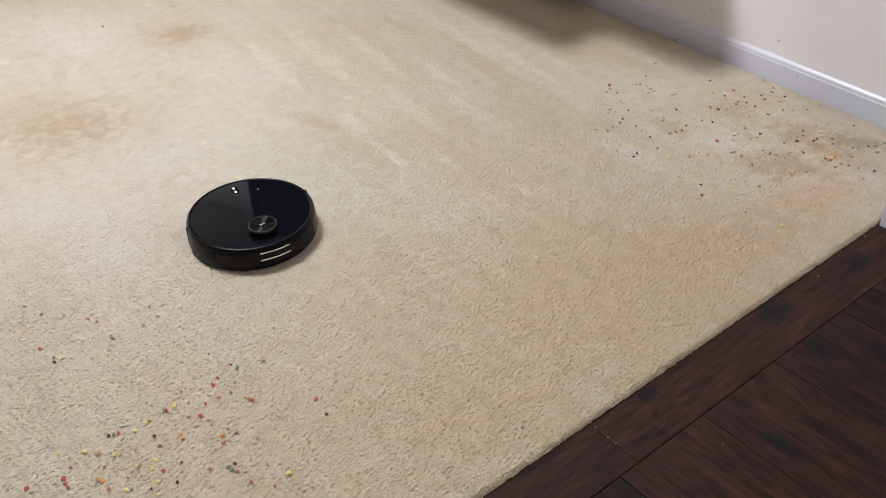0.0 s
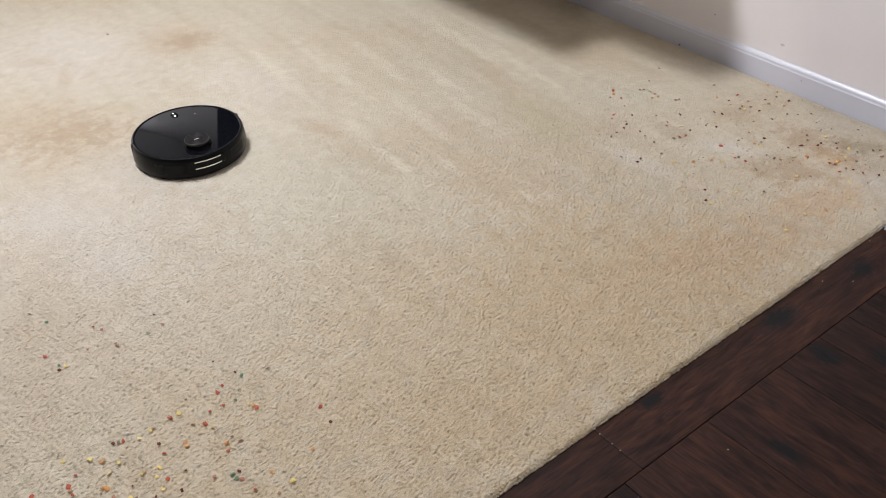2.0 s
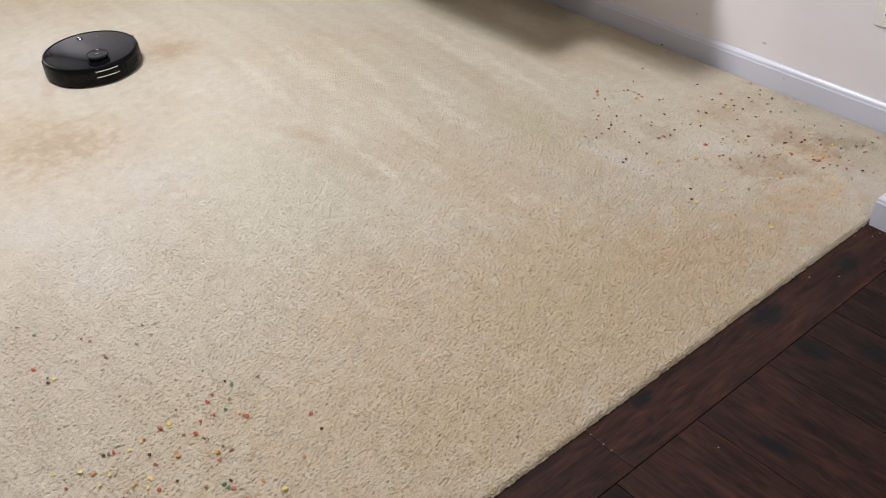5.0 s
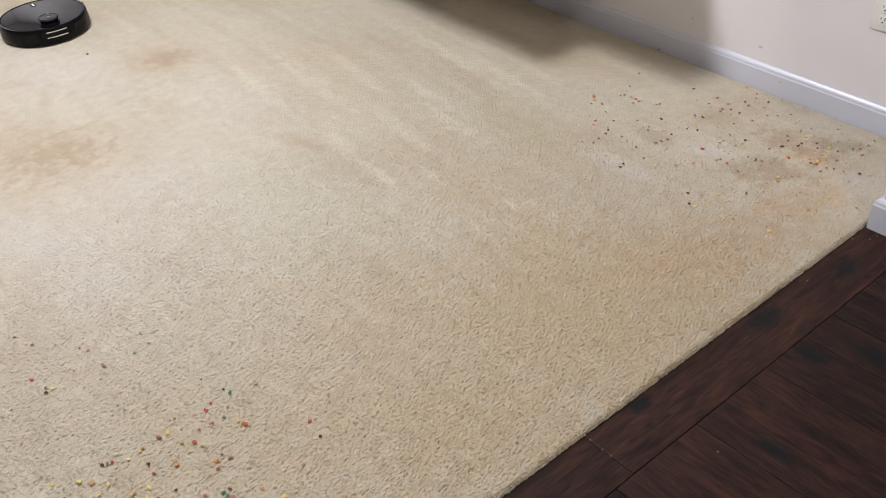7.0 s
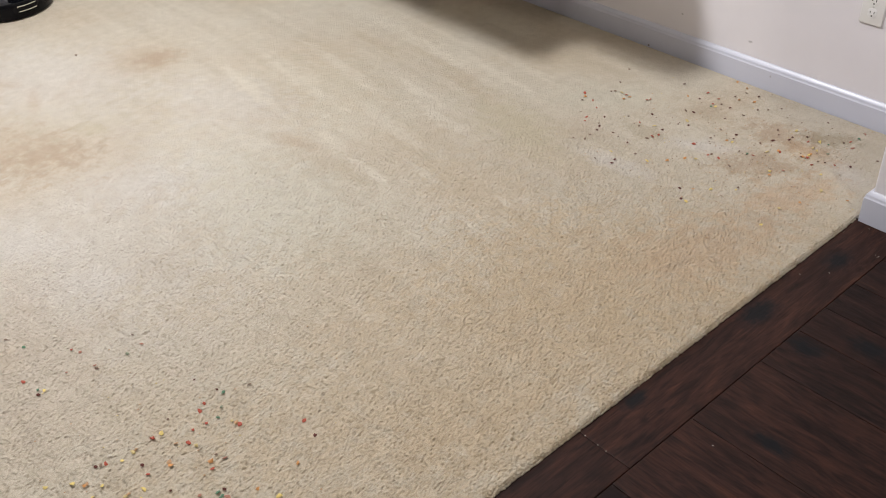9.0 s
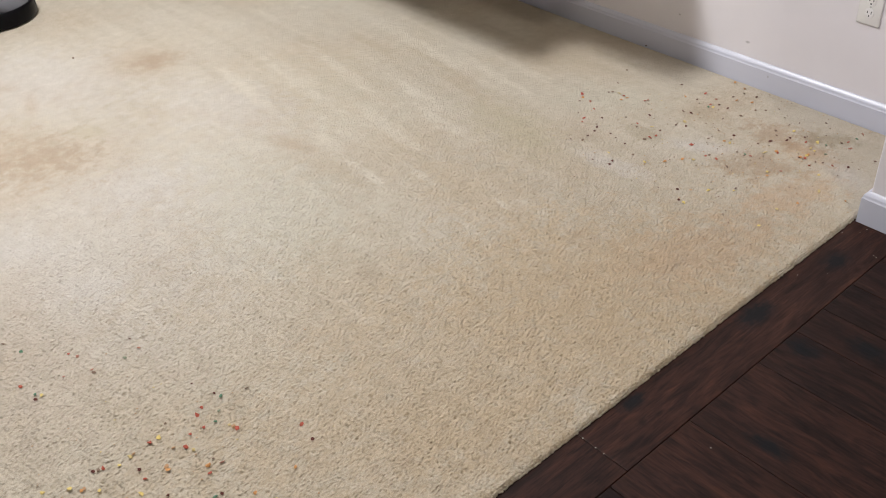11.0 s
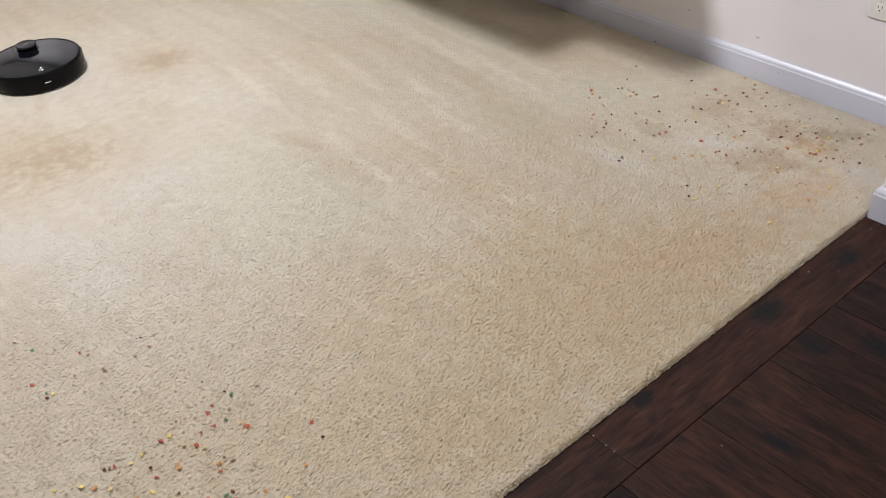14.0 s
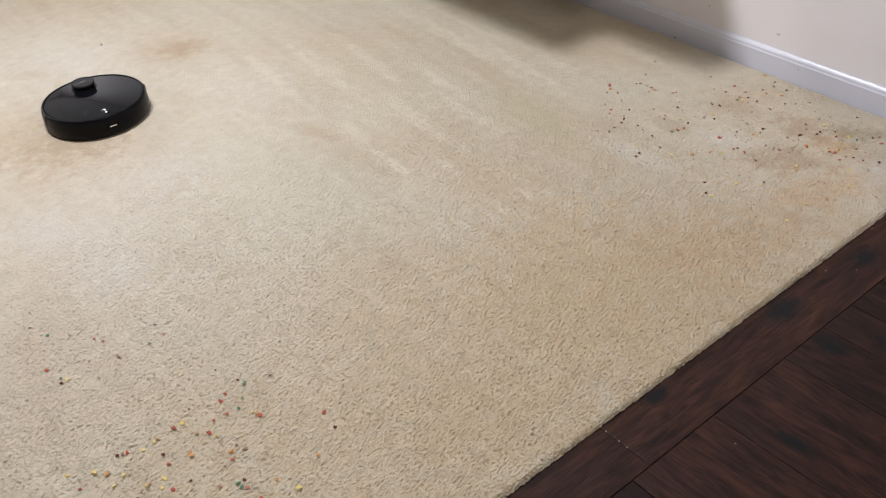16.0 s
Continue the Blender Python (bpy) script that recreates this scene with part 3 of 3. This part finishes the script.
    arc_strip("vent_frame", R + 0.0019, 0.030, 0.060, 207, 229, RUBBER)
    for k in range(5):
        arc_strip("vent_slat", R + 0.0030, 0.0315 + k * 0.0056, 0.0338 + k * 0.0056, 208, 228, GLOSS)
    # notches where the bumper meets the rear shell
    for a in (82.6, 277.4):
        arc_strip("seam_notch", R + 0.0012, 0.022, 0.0735, a - 1.5, a + 1.5, RUBBER, "narrow dark seam at the end of the bumper", 0.006)
    # sensor window at the nose
    arc_strip("sensor_window", R + 0.0020, 0.040, 0.054, -6.5, 6.5, GLOSS, "small gloss sensor window")
    arc_strip("sensor_lip", R + 0.0028, 0.0402, 0.0434, -3.6, 3.6, CHROME, "bright lower lip of the sensor window")
    arc_strip("skirt", 0.160, 0.006, 0.0135, 0, 359.9, RUBBER)
    for x, y in ((-0.02, 0.115), (-0.02, -0.115)):
        bm = lathe([(0, -0.012), (0.030, -0.012), (0.034, -0.008), (0.034, 0.008), (0.030, 0.012), (0, 0.012)], 32)
        bmesh.ops.rotate(bm, verts=bm.verts[:], matrix=Euler((radians(90), 0, 0)).to_matrix())
        w = part("drive_wheel", bm, RUBBER, base, "", True)
        w.location = (x, y, 0.034)
    return base


ROBOT = robot()


# ---- outlet ----
def outlet():
    o = new("wall_outlet")
    tagged(o, "white plastic duplex wall outlet screwed to the wall", "outlet")
    o.matrix_basis = Matrix.Translation((WALL_X, 0.3195, 0.385)) @ Euler((0, radians(-90), 0)).to_matrix().to_4x4()
    # local: x up the wall is +x, y along the wall, z out of the wall
    part("cover_plate", box_bm(-0.058, -0.038, 0.0, 0.058, 0.038, 0.006, 0.004, 3), PLATE, o, "white cover plate", True)
    for s in (-1, 1):
        bm = lathe([(0, 0.0075), (0.0145, 0.0075), (0.0165, 0.0066), (0.017, 0.005)], 28)
        for v in bm.verts:
            v.co.y = max(-0.0142, min(0.0142, v.co.y)) if abs(v.co.y) > 0.0142 else v.co.y
        r = part("receptacle", bm, RECEPT, o, "", True)
        r.location = (s * 0.0195, 0, 0)
        for y, h in ((-0.0063, 0.0045), (0.0063, 0.0036)):
            part("slot", box_bm(0.003 - h, y - 0.0012, 0.0068, 0.003 + h, y + 0.0012, 0.0078), SLOT, r)
        g = part("ground_hole", lathe([(0, 0.0078), (0.0026, 0.0078), (0.0026, 0.006)], 12), SLOT, r)
        g.location = (-0.0085, 0, 0)
    part("screw", lathe([(0, 0.0072), (0.0025, 0.0070), (0.0032, 0.006)], 12), SCREW, o)


outlet()


# ---- unseen furniture, added for the shade and the dark reflection it gives ----
def shade_bench():
    """An unseen two-depth bench, added to cast the wall shade: hung with nothing under it, its short end towards the
    boards.
    """
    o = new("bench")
    tagged(o, "unseen white painted wall-hung bench with a stepped front, added to cast shade", "bench")
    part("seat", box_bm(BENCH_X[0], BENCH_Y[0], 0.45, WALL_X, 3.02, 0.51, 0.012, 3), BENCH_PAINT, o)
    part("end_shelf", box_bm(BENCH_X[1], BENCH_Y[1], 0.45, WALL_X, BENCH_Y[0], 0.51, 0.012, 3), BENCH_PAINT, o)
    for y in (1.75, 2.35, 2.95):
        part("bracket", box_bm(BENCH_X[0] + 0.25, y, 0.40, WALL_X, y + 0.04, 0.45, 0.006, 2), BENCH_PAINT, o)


# white only so the unseen underside bounces light into the shade
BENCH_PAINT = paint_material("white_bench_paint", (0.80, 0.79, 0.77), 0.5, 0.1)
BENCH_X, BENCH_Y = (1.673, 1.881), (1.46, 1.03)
shade_bench()


# unseen black drape, added so the robot's glass top mirrors something dark
def curtain():
    o = new("curtain")
    tagged(o, "unseen floor-length black pleated curtain beside the wall, added for its dark reflection", "curtain")
    bm = bmesh.new()
    n, cols = 150, []
    for i in range(n + 1):
        y = 3.1 + 1.83 * i / n
        x = 2.235 + 0.028 * math.sin(i * 0.62) + 0.008 * math.sin(i * 0.23 + 1)
        cols.append((bm.verts.new((x, y, 0.012)), bm.verts.new((x * 0.6 + 2.235 * 0.4, y, 3.40))))
    for a, b in zip(cols, cols[1:]):
        bm.faces.new((a[0], b[0], b[1], a[1]))
    bmesh.ops.solidify(bm, geom=bm.faces[:], thickness=0.002)
    part("cloth", bm, CLOTH, o, "", True, 80)
    rod = lathe([(0, 3.0), (0.012, 3.0), (0.012, 5.0), (0, 5.0)], 16)
    for v in rod.verts:
        v.co = Vector((2.235 + v.co.x, v.co.z, 3.412 + v.co.y))
    part("rod", rod, RUBBER, o, "", True)


CLOTH = Mat("black_cloth", (0.008, 0.008, 0.009), 0.95, 0, 0.1).m
curtain()


def unseen_ceiling_light(x, y, wide):
    o = new("unseen_ceiling_light")
    tagged(o, "unseen round white flush ceiling light, lit", "ceiling light")
    o.location = (x, y, CEIL_Z)
    part("housing", lathe([(0, 0.0), (wide, 0.0), (wide, -0.03), (wide - 0.015, -0.035), (wide - 0.02, -0.03), (0, -0.03)], 40), PLATE, o, "", True)
    part("diffuser", lathe([(wide - 0.022, -0.03), (wide - 0.03, -0.05), (wide - 0.07, -0.064), (0, -0.068)], 40), LAMPGLASS, o, "glowing frosted glass", True)


# every lamp gets an unseen fixture, the two added fills as well
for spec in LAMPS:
    unseen_ceiling_light(spec[0], spec[1], spec[3] / 2 + 0.02)

# ---- crumbs ----
CRUMBS = {}
CRUMBS.setdefault("red", []).extend(((-0.072, 1.078), (-0.060, 1.053), (0.070, 0.970), (-0.117, 1.007), (-0.054, 0.980), (-0.210, 1.051), (-0.063, 0.655), (-0.177, 0.661), (-0.299, 0.635), (-0.323, 0.615), (-0.324, 0.602), (-0.325, 0.587), (-0.394, 0.640), (-0.259, 0.523), (0.079, 0.668), (0.058, 0.656), (0.050, 0.610), (0.017, 0.612), (-0.010, 0.586), (0.027, 0.488), (-0.010, 0.479), (-0.068, 0.434), (-0.026, 0.388), (0.220, 0.457), (-0.064, 0.656), (-0.017, 0.346), (0.016, 0.304), (-0.148, 0.493), (-0.122, 0.565), (0.105, 0.551), (1.848, 1.063), (1.796, 0.962), (1.826, 1.007), (1.725, 0.944), (1.700, 0.930), (1.938, 0.949), (1.957, 0.874), (1.969, 0.868), (1.817, 0.790), (1.774, 0.701), (1.796, 0.693), (1.802, 0.503), (1.810, 0.470), (2.140, 0.752), (2.131, 0.701),))
CRUMBS.setdefault("red", []).extend(((2.088, 0.693), (1.898, 0.404), (1.970, 0.353), (1.886, 0.287), (2.087, 0.327), (2.174, 0.231), (2.144, 0.207), (1.973, 0.244), (2.018, 0.193), (2.001, 0.277), (2.250, 0.224), (1.828, 0.577),))
CRUMBS.setdefault("yellow", []).extend(((-0.184, 0.984), (-0.117, 0.648), (-0.146, 0.642), (-0.306, 0.689), (-0.258, 0.659), (-0.212, 0.607), (-0.240, 0.592), (-0.187, 0.542), (-0.164, 0.515), (-0.169, 0.475), (-0.184, 0.444), (-0.148, 0.534), (0.097, 0.574), (-0.002, 0.564), (0.056, 0.314), (-0.042, 0.655), (-0.232, 0.498), (1.939, 0.972), (1.610, 0.737), (1.833, 0.741), (1.934, 0.684), (1.920, 0.496), (2.064, 0.295), (2.057, 0.278), (2.016, 0.281), (2.109, 0.299), (1.866, 0.146), (1.855, 0.314), (1.699, 0.326), (1.702, 0.181), (1.598, 0.170), (1.649, 0.381), (1.759, 0.518), (2.077, 0.675), (1.945, 0.194), (2.120, 0.391), (1.644, 0.618), (1.945, 0.384), (1.546, 0.392),))
CRUMBS.setdefault("orange", []).extend(((-0.107, 0.651), (-0.234, 0.634), (-0.240, 0.633), (-0.268, 0.563), (-0.261, 0.555), (-0.032, 0.603), (-0.071, 0.565), (-0.073, 0.553), (-0.001, 0.501), (0.033, 0.362), (0.102, 0.561), (0.137, 0.362), (-0.180, 0.545), (1.830, 1.045), (1.909, 0.937), (1.932, 0.931), (2.076, 0.790), (2.171, 0.646), (1.917, 0.515), (1.613, 0.418), (2.023, 0.279), (1.994, 0.289), (1.976, 0.362), (1.835, 0.302), (2.275, 0.726), (2.259, 0.675), (2.193, 0.600), (1.689, 0.576), (1.739, 0.544), (1.872, 0.063), (1.769, 0.155),))
CRUMBS.setdefault("green", []).extend(((0.132, 0.670), (0.079, 0.606), (0.103, 0.630), (-0.034, 0.399), (-0.035, 0.414), (-0.194, 0.998), (-0.159, 1.175), (0.026, 0.962), (2.211, 0.223), (2.112, 0.271), (1.894, 0.422), (2.067, 0.686), (2.063, 0.243),))
CRUMBS.setdefault("dark", []).extend(((-0.181, 1.239), (0.069, 1.018), (-0.055, 0.967), (-0.200, 0.980), (-0.197, 0.667), (-0.188, 0.662), (-0.119, 0.598), (-0.216, 0.525), (-0.223, 0.491), (-0.189, 0.466), (0.192, 0.649), (0.125, 0.689), (-0.009, 0.684), (0.018, 0.511), (-0.020, 0.411), (-0.108, 0.490), (-0.139, 0.445), (0.102, 0.757), (0.212, 0.402), (2.097, 1.069), (1.995, 1.026), (1.921, 1.004), (1.934, 0.997), (1.692, 1.077), (1.804, 1.037), (1.738, 0.982), (1.721, 0.886), (1.708, 0.872), (1.683, 0.860), (1.644, 0.857), (1.591, 0.881), (1.825, 0.844), (1.753, 0.707), (1.697, 0.781), (1.544, 0.746), (1.558, 0.688), (1.580, 0.695), (1.798, 0.777), (1.888, 0.795), (1.653, 0.673), (1.687, 0.734), (2.139, 0.853), (2.308, 0.854), (2.304, 1.148), (2.087, 0.748),))
CRUMBS.setdefault("dark", []).extend(((2.183, 0.670), (2.104, 0.635), (1.987, 0.730), (1.996, 0.704), (2.032, 0.604), (2.090, 0.571), (2.154, 0.560), (1.961, 0.569), (1.913, 0.560), (1.897, 0.562), (1.941, 0.506), (1.968, 0.514), (1.889, 0.448), (1.895, 0.692),))
CRUMBS.setdefault("white", []).extend(((-0.162, 0.675),))
CRUMBS.setdefault("dark", []).extend(((0.697, 2.765),))
CRUMBS.setdefault("dark", []).extend(((1.912, 0.663), (2.177, 0.535), (2.214, 0.507), (2.177, 0.407), (2.235, 0.345), (2.074, 0.376), (2.060, 0.417), (2.109, 0.345), (2.056, 0.375), (2.003, 0.241), (2.013, 0.222), (2.042, 0.154), (2.127, 0.113), (2.314, 0.323), (2.315, 0.476), (1.815, 0.499), (1.887, 0.419), (1.796, 0.418), (1.591, 0.449), (1.547, 0.411), (1.713, 0.328), (1.975, 0.429), (2.237, 0.612), (2.229, 0.657), (2.177, 0.462), (2.084, 0.435), (2.018, 0.410), (2.157, 0.244), (1.992, 0.291), (1.611, 0.850), (1.766, 0.900), (1.705, 0.810), (1.831, 0.705), (2.104, 0.670),))
SPECKS = ((1.778, -0.038), (1.806, -0.044), (1.825, -0.051), (1.746, -0.003), (1.703, -0.127), (1.708, -0.118), (1.553, -0.074), (0.837, -0.225), (1.494, -0.022), (1.707, -0.128), (0.658, -0.012), (0.6575, -0.050), (0.657, -0.074),)
CRUMB_COLOURS = {"red": (0.47, 0.10, 0.06), "yellow": (0.84, 0.66, 0.22), "orange": (0.66, 0.32, 0.11), "green": (0.12, 0.25, 0.15),
                 "dark": (0.11, 0.024, 0.014), "white": (0.8, 0.76, 0.66)}


def crumbs():
    rng = random.Random(11)
    shapes = {}
    for colour, rgb in CRUMB_COLOURS.items():
        # some flakes are fresh, most are ground into the pile and dusty
        fresh = crumb_material(colour + "_crumb", rgb)
        dusty = crumb_material("dusty_" + colour + "_crumb", tuple(0.55 * a + 0.45 * b for a, b in zip(rgb, (0.44, 0.36, 0.26))))
        shapes[colour] = []
        for k in range(6):
            mat = fresh if k % 3 else dusty
            bm = bmesh.new()
            bmesh.ops.create_icosphere(bm, subdivisions=1, radius=1)
            for v in bm.verts:
                v.co *= rng.uniform(0.5, 1.25)
                v.co.z *= 0.42
                v.co.x *= 1.2
            me = bpy.data.meshes.new("crumb")
            bmesh.ops.recalc_face_normals(bm, faces=bm.faces[:])
            bm.to_mesh(me)
            bm.free()
            me.materials.append(mat)
            shapes[colour].append(me)
    for colour, places in CRUMBS.items():
        words = {"red": "small dry red crumb lying on the carpet", "yellow": "small bright yellow crumb lying on the carpet",
                 "orange": "small orange crumb lying on the carpet", "green": "small dark green crumb lying on the carpet",
                 "dark": "tiny dark red-brown crumb lying on the carpet", "white": "small off-white crumb lying on the carpet"}[colour]
        for x, y in places:
            s = rng.uniform(0.0034, 0.0048) if colour == "dark" else rng.uniform(0.0042, 0.0062)
            s *= 1.02 if x > 1.0 else 1.0
            ob = new("crumb", rng.choice(shapes[colour]))
            ob.matrix_basis = Matrix.LocRotScale((x, y, 0.0028), Euler((rng.uniform(-0.5, 0.5), rng.uniform(-0.5, 0.5), rng.uniform(0, 6))), (s * rng.uniform(0.8, 1.3), s, s))
            tagged(ob, words, "crumb", "crumbs on the carpet")
    # fine dust of the same stuff, too small to count
    for tone, n in (("orange", 170), ("dark", 130), ("yellow", 60)):
        vs, fs = [], []
        unit = [v.co.copy() for v in shapes[tone][0].vertices]
        faces = [list(p.vertices) for p in shapes[tone][0].polygons]
        for _ in range(n):
            cx, cy, sx, sy = rng.choice(((1.88, 0.33, 0.16, 0.12), (1.75, 0.62, 0.26, 0.22), (2.02, 0.40, 0.14, 0.18), (-0.05, 0.66, 0.20, 0.15))[:3 if tone == "dark" else 4])
            x, y = min(2.28, rng.gauss(cx, sx)), max(0.03, rng.gauss(cy, sy))
            r = rng.uniform(0.0014, 0.0026)
            fs += [[i + len(vs) for i in p] for p in faces]
            vs += [(x + v.x * r, y + v.y * r, 0.0016 + v.z * r) for v in unit]
        me = bpy.data.meshes.new("crumb_dust")
        me.from_pydata(vs, [], fs)
        me.materials.append(shapes[tone][0].materials[0])
        tagged(new("crumb_dust", me), "fine %s crumb dust scattered over the carpet" % {"dark": "dark brown"}.get(tone, tone), "dust", kind="stuff")
    for x, y in SPECKS:
        ob = new("speck", rng.choice(shapes["white"]))
        ob.matrix_basis = Matrix.LocRotScale((x, y, FLOOR_Z + 0.0008), Euler((0, 0, rng.uniform(0, 6))), (0.0016, 0.0011, 0.0008))
        tagged(ob, "tiny white speck of debris on the dark boards", "speck", "specks on the boards")


crumbs()


# ---- floor boards ----
def boards():
    slab = structure("wood_floor", box_bm(WEST_X, SOUTH_Y, -0.021, JAMB_X + 0.02, 0.02, FLOOR_Z - 0.008), SUBFLOOR, "dark brown hand-scraped hickory plank floor", "floor")
    cache = {}

    def board(x0, y0, x1, y1):
        """One plank, long way on its own x axis."""
        along_x = (x1 - x0) > (y1 - y0)
        L, W = (x1 - x0, y1 - y0) if along_x else (y1 - y0, x1 - x0)
        key = (round(L, 3), round(W, 3))
        if key not in cache:
            bm = box_bm(-L / 2 + 0.0006, -W / 2 + 0.0006, -0.010, L / 2 - 0.0006, W / 2 - 0.0006, 0.0, 0.0022, 2)
            me = bpy.data.meshes.new("plank")
            bmesh.ops.recalc_face_normals(bm, faces=bm.faces[:])
            bm.to_mesh(me)
            bm.free()
            me.materials.append(WOOD)
            cache[key] = me
        ob = new("plank", cache[key])
        ob.location = ((x0 + x1) / 2, (y0 + y1) / 2, FLOOR_Z + random.uniform(-0.0006, 0.0004))
        ob.rotation_euler = (0, 0, 0 if along_x else radians(90))
        ob.parent = slab

    border = -0.1415
    xs = [-1.75, -0.62, 0.657, JAMB_X + 0.01]
    for a, b in zip(xs, xs[1:]):
        board(a, border, b, 0.012)
    seams = [1.83, 1.70, 1.558, 1.42, 1.298, 1.138, 0.870, 0.598, 0.44]
    while seams[-1] > -1.6:
        seams.append(seams[-1] - 0.1345)
    rng = random.Random(4)
    for b, a in zip(seams, seams[1:]):
        y = border
        cut = rng.uniform(0.35, 1.1)
        while y > -2.4:
            y2 = max(-2.4, y - cut)
            board(a, y2, b, y)
            y, cut = y2, rng.choice((0.6, 0.9, 1.2))
    rest = bmesh.new()
    for x0, y0, x1, y1 in ((WEST_X, SOUTH_Y, seams[-1], 0.0), (seams[-1], SOUTH_Y, JAMB_X + 0.01, -2.4)):
        n = int((x1 - x0) / 0.135)
        w = (x1 - x0) / n
        for i in range(n):
            vs = [rest.verts.new((x, y, FLOOR_Z)) for x, y in ((x0 + i * w + 0.0008, y0), (x0 + (i + 1) * w - 0.0008, y0), (x0 + (i + 1) * w - 0.0008, y1), (x0 + i * w + 0.0008, y1))]
            rest.faces.new(vs)
    tagged(part("planks_beyond", rest, WOOD, slab), "dark hickory planks out of the way", kind="stuff")


boards()


def motions():
    rows = (
        (0.0, 0.443, 1.123, 80.5), (0.5, 0.466, 1.270, 80.8), (1.0, 0.487, 1.416, 81.2), (2.0, 0.529, 1.704, 82.2), (3.0, 0.565, 1.991, 83.4),
        (4.0, 0.597, 2.278, 84.2), (5.2, 0.631, 2.620, 84.6), (6.3, 0.660, 2.935, 84.8), (7.0, 0.674, 3.125, 85), (7.5, 0.683, 3.243, 85.4),
        (8.0, 0.697, 3.360, 86), (8.5, 0.704, 3.429, 88), (9.2, 0.706, 3.490, 104), (9.8, 0.695, 3.500, 150), (10.5, 0.670, 3.480, 215),
        (11.0, 0.632, 3.430, 250), (11.4, 0.610, 3.365, 259), (12.0, 0.588, 3.246, 260), (12.5, 0.570, 3.130, 260.3), (13.0, 0.550, 3.005, 260.6), (13.5, 0.529, 2.878, 261),
        (14.0, 0.507, 2.748, 261.6), (14.5, 0.487, 2.618, 262.5), (15.0, 0.467, 2.487, 263.7), (15.5, 0.451, 2.345, 264.5), (16.0, 0.438, 2.204, 265))
    walk(ROBOT, [(t, pose(x, y, -0.0005, 0, 0, a)) for t, x, y, a in rows])


motions()
